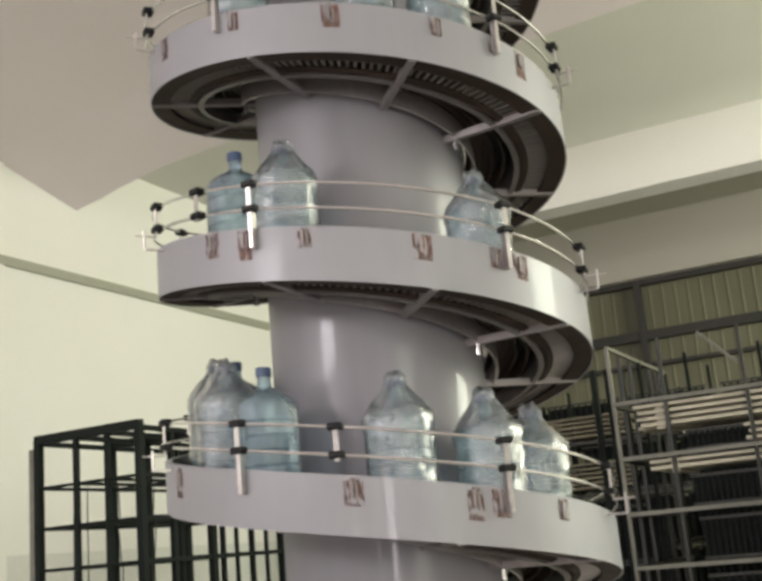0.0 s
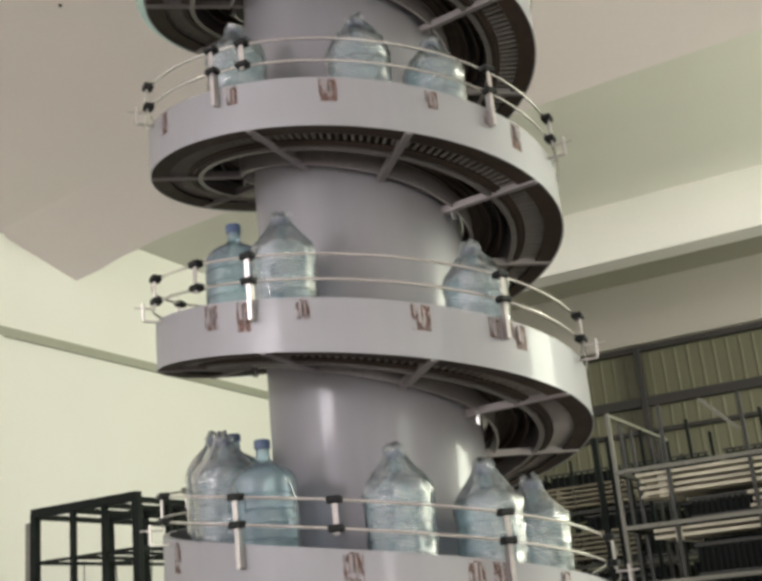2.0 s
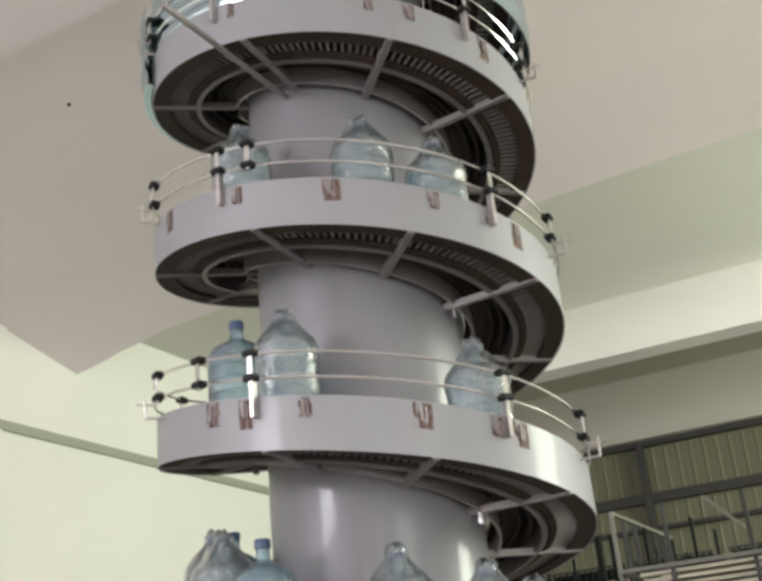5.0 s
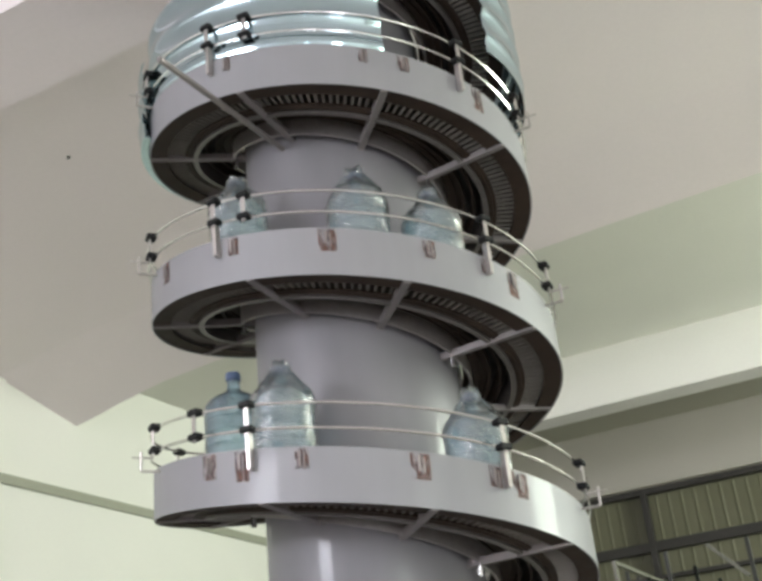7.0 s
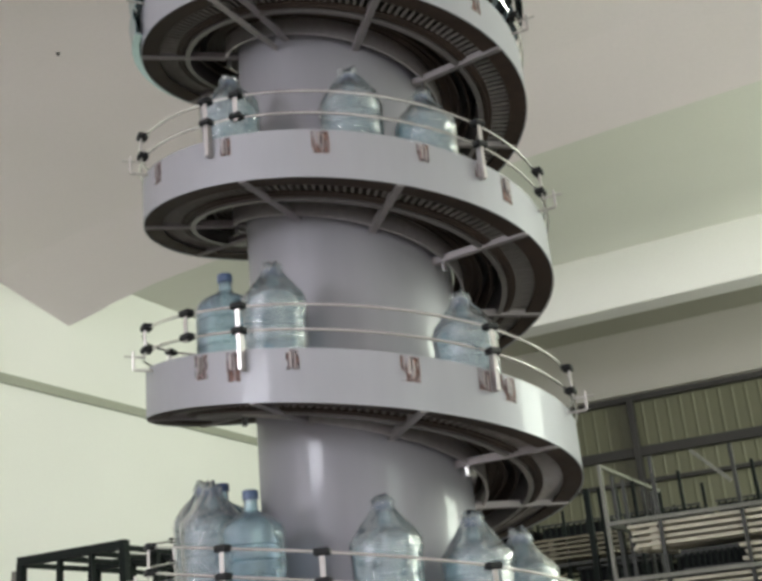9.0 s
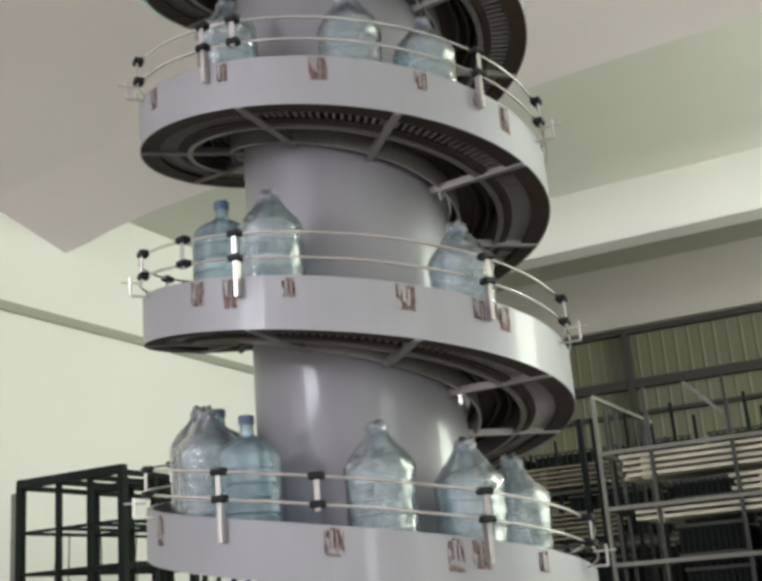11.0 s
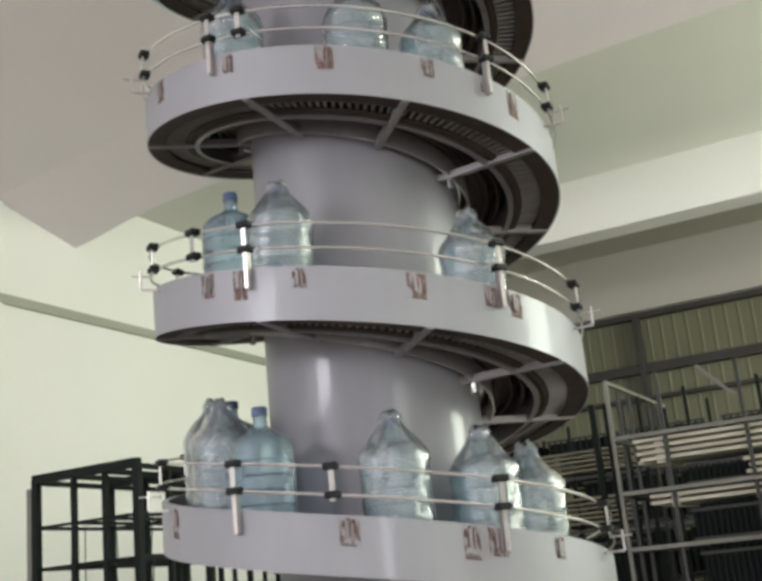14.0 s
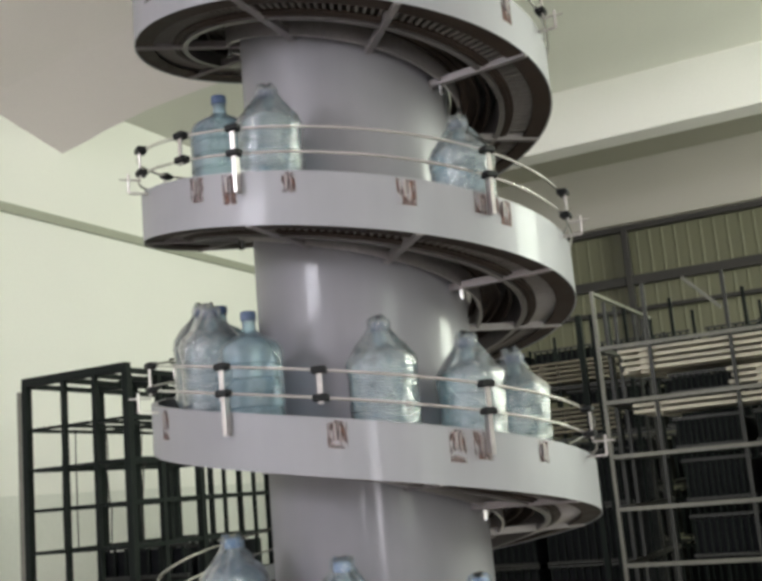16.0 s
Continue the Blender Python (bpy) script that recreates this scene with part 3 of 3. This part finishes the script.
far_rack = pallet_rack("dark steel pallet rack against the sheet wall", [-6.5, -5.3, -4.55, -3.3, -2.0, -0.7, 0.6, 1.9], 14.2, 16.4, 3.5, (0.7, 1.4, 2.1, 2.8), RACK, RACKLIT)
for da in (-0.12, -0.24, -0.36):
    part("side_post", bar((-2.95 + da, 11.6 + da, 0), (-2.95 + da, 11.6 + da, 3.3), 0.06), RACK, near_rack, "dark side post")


def crate_meshes(w, d, h):
    body = bmesh.new()
    box(body, 0.02, w - 0.02, 0.03, d, 0.0, h - 0.05)
    rim = bmesh.new()
    box(rim, 0, w, 0, 0.03, 0, 0.03, 0.003)
    slat = bmesh.new()
    box(slat, 0, 0.028, 0, 0.024, 0.03, h - 0.03, 0.003)
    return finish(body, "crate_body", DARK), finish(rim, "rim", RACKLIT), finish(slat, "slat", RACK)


def crate(m, meshes, w, high, bars, label):
    ob = thing("crate", label, "crate", m, group="crates on the far racks")
    part("crate_body", meshes[0], None, ob)
    part("rim", meshes[1], None, ob)
    part("rim", meshes[1], None, ob, m=Matrix.Translation((0, 0, high - 0.03)))
    for i in range(bars):
        part("slat", meshes[2], None, ob, m=Matrix.Translation((0.03 + (w - 0.088) * i / (bars - 1), 0.002, 0)))
    return ob


def board_stack(m, length, layers, label, deep=0.9, wood=WOOD):
    ob = thing("board_stack", label, "boards", m, group="boards on the far racks")
    rnd = random.Random(layers * 31 + int(length * 10))
    for k in range(layers):
        for i in range(3):
            y = i * deep / 3 + rnd.uniform(-0.01, 0.02)
            x = rnd.uniform(-0.06, 0.06)
            part("board", box(bmesh.new(), x, x + length, y, y + deep / 3 - 0.03, k * 0.062 + 0.03, k * 0.062 + 0.062, 0.003), wood, ob)
        part("batten", box(bmesh.new(), 0.2, 0.28, 0.06, deep, k * 0.062, k * 0.062 + 0.03), wood, ob)
    return ob


small = crate_meshes(0.66, 1.0, 0.40)
rnd = random.Random(3)
shallow, flat = crate_meshes(0.66, 1.0, 0.30), crate_meshes(0.66, 1.0, 0.20)
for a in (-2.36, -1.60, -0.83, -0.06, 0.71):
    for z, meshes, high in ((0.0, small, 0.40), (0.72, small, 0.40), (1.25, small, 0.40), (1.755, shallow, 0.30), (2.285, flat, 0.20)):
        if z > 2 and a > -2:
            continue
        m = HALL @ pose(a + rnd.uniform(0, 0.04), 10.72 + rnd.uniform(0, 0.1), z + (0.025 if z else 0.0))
        crate(m, meshes, 0.66, high, rnd.choice((9, 11)), "shaded near-black slatted crate on a rack shelf" if z else "shaded near-black slatted crate standing on the floor")
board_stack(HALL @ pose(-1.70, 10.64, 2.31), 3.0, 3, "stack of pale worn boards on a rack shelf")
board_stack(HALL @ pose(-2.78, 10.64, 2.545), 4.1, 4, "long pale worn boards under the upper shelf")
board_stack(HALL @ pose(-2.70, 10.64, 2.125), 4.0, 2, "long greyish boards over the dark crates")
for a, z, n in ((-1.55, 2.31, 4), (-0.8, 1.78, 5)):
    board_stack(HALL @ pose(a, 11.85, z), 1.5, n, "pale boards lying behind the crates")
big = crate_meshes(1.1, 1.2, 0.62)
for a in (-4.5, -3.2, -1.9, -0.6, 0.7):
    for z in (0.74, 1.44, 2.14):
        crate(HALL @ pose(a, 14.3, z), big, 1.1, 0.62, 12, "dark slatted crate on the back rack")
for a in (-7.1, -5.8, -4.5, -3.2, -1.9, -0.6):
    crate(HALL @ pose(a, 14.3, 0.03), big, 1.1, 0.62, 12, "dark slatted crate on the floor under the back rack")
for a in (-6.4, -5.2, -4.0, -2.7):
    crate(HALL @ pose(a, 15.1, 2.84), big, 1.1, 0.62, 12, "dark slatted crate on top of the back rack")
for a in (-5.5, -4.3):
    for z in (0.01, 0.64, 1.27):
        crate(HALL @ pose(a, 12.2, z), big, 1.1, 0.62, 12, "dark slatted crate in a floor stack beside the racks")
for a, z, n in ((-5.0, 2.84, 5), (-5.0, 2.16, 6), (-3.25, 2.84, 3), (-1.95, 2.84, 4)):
    board_stack(HALL @ pose(a, 14.1 if a < -4 else 14.3, z), 1.2, n, "stacked boards on the back rack in a shaded brown", wood=SHADEWOOD)

# dark crates in the lower cells of the bottle rack
low = crate_meshes(0.92, 0.5, 0.28)
for z in (0.13, 0.45, 0.77, 1.08):
    for b in (6.60, 7.20, 7.80):
        if z < 1 or b > 7:
            tagged(crate(HALL @ pose(-6.48, b, z), low, 0.92, 0.28, 8, "dark slatted crate in the lower cells of the bottle rack"), group="crates in the bottle rack")
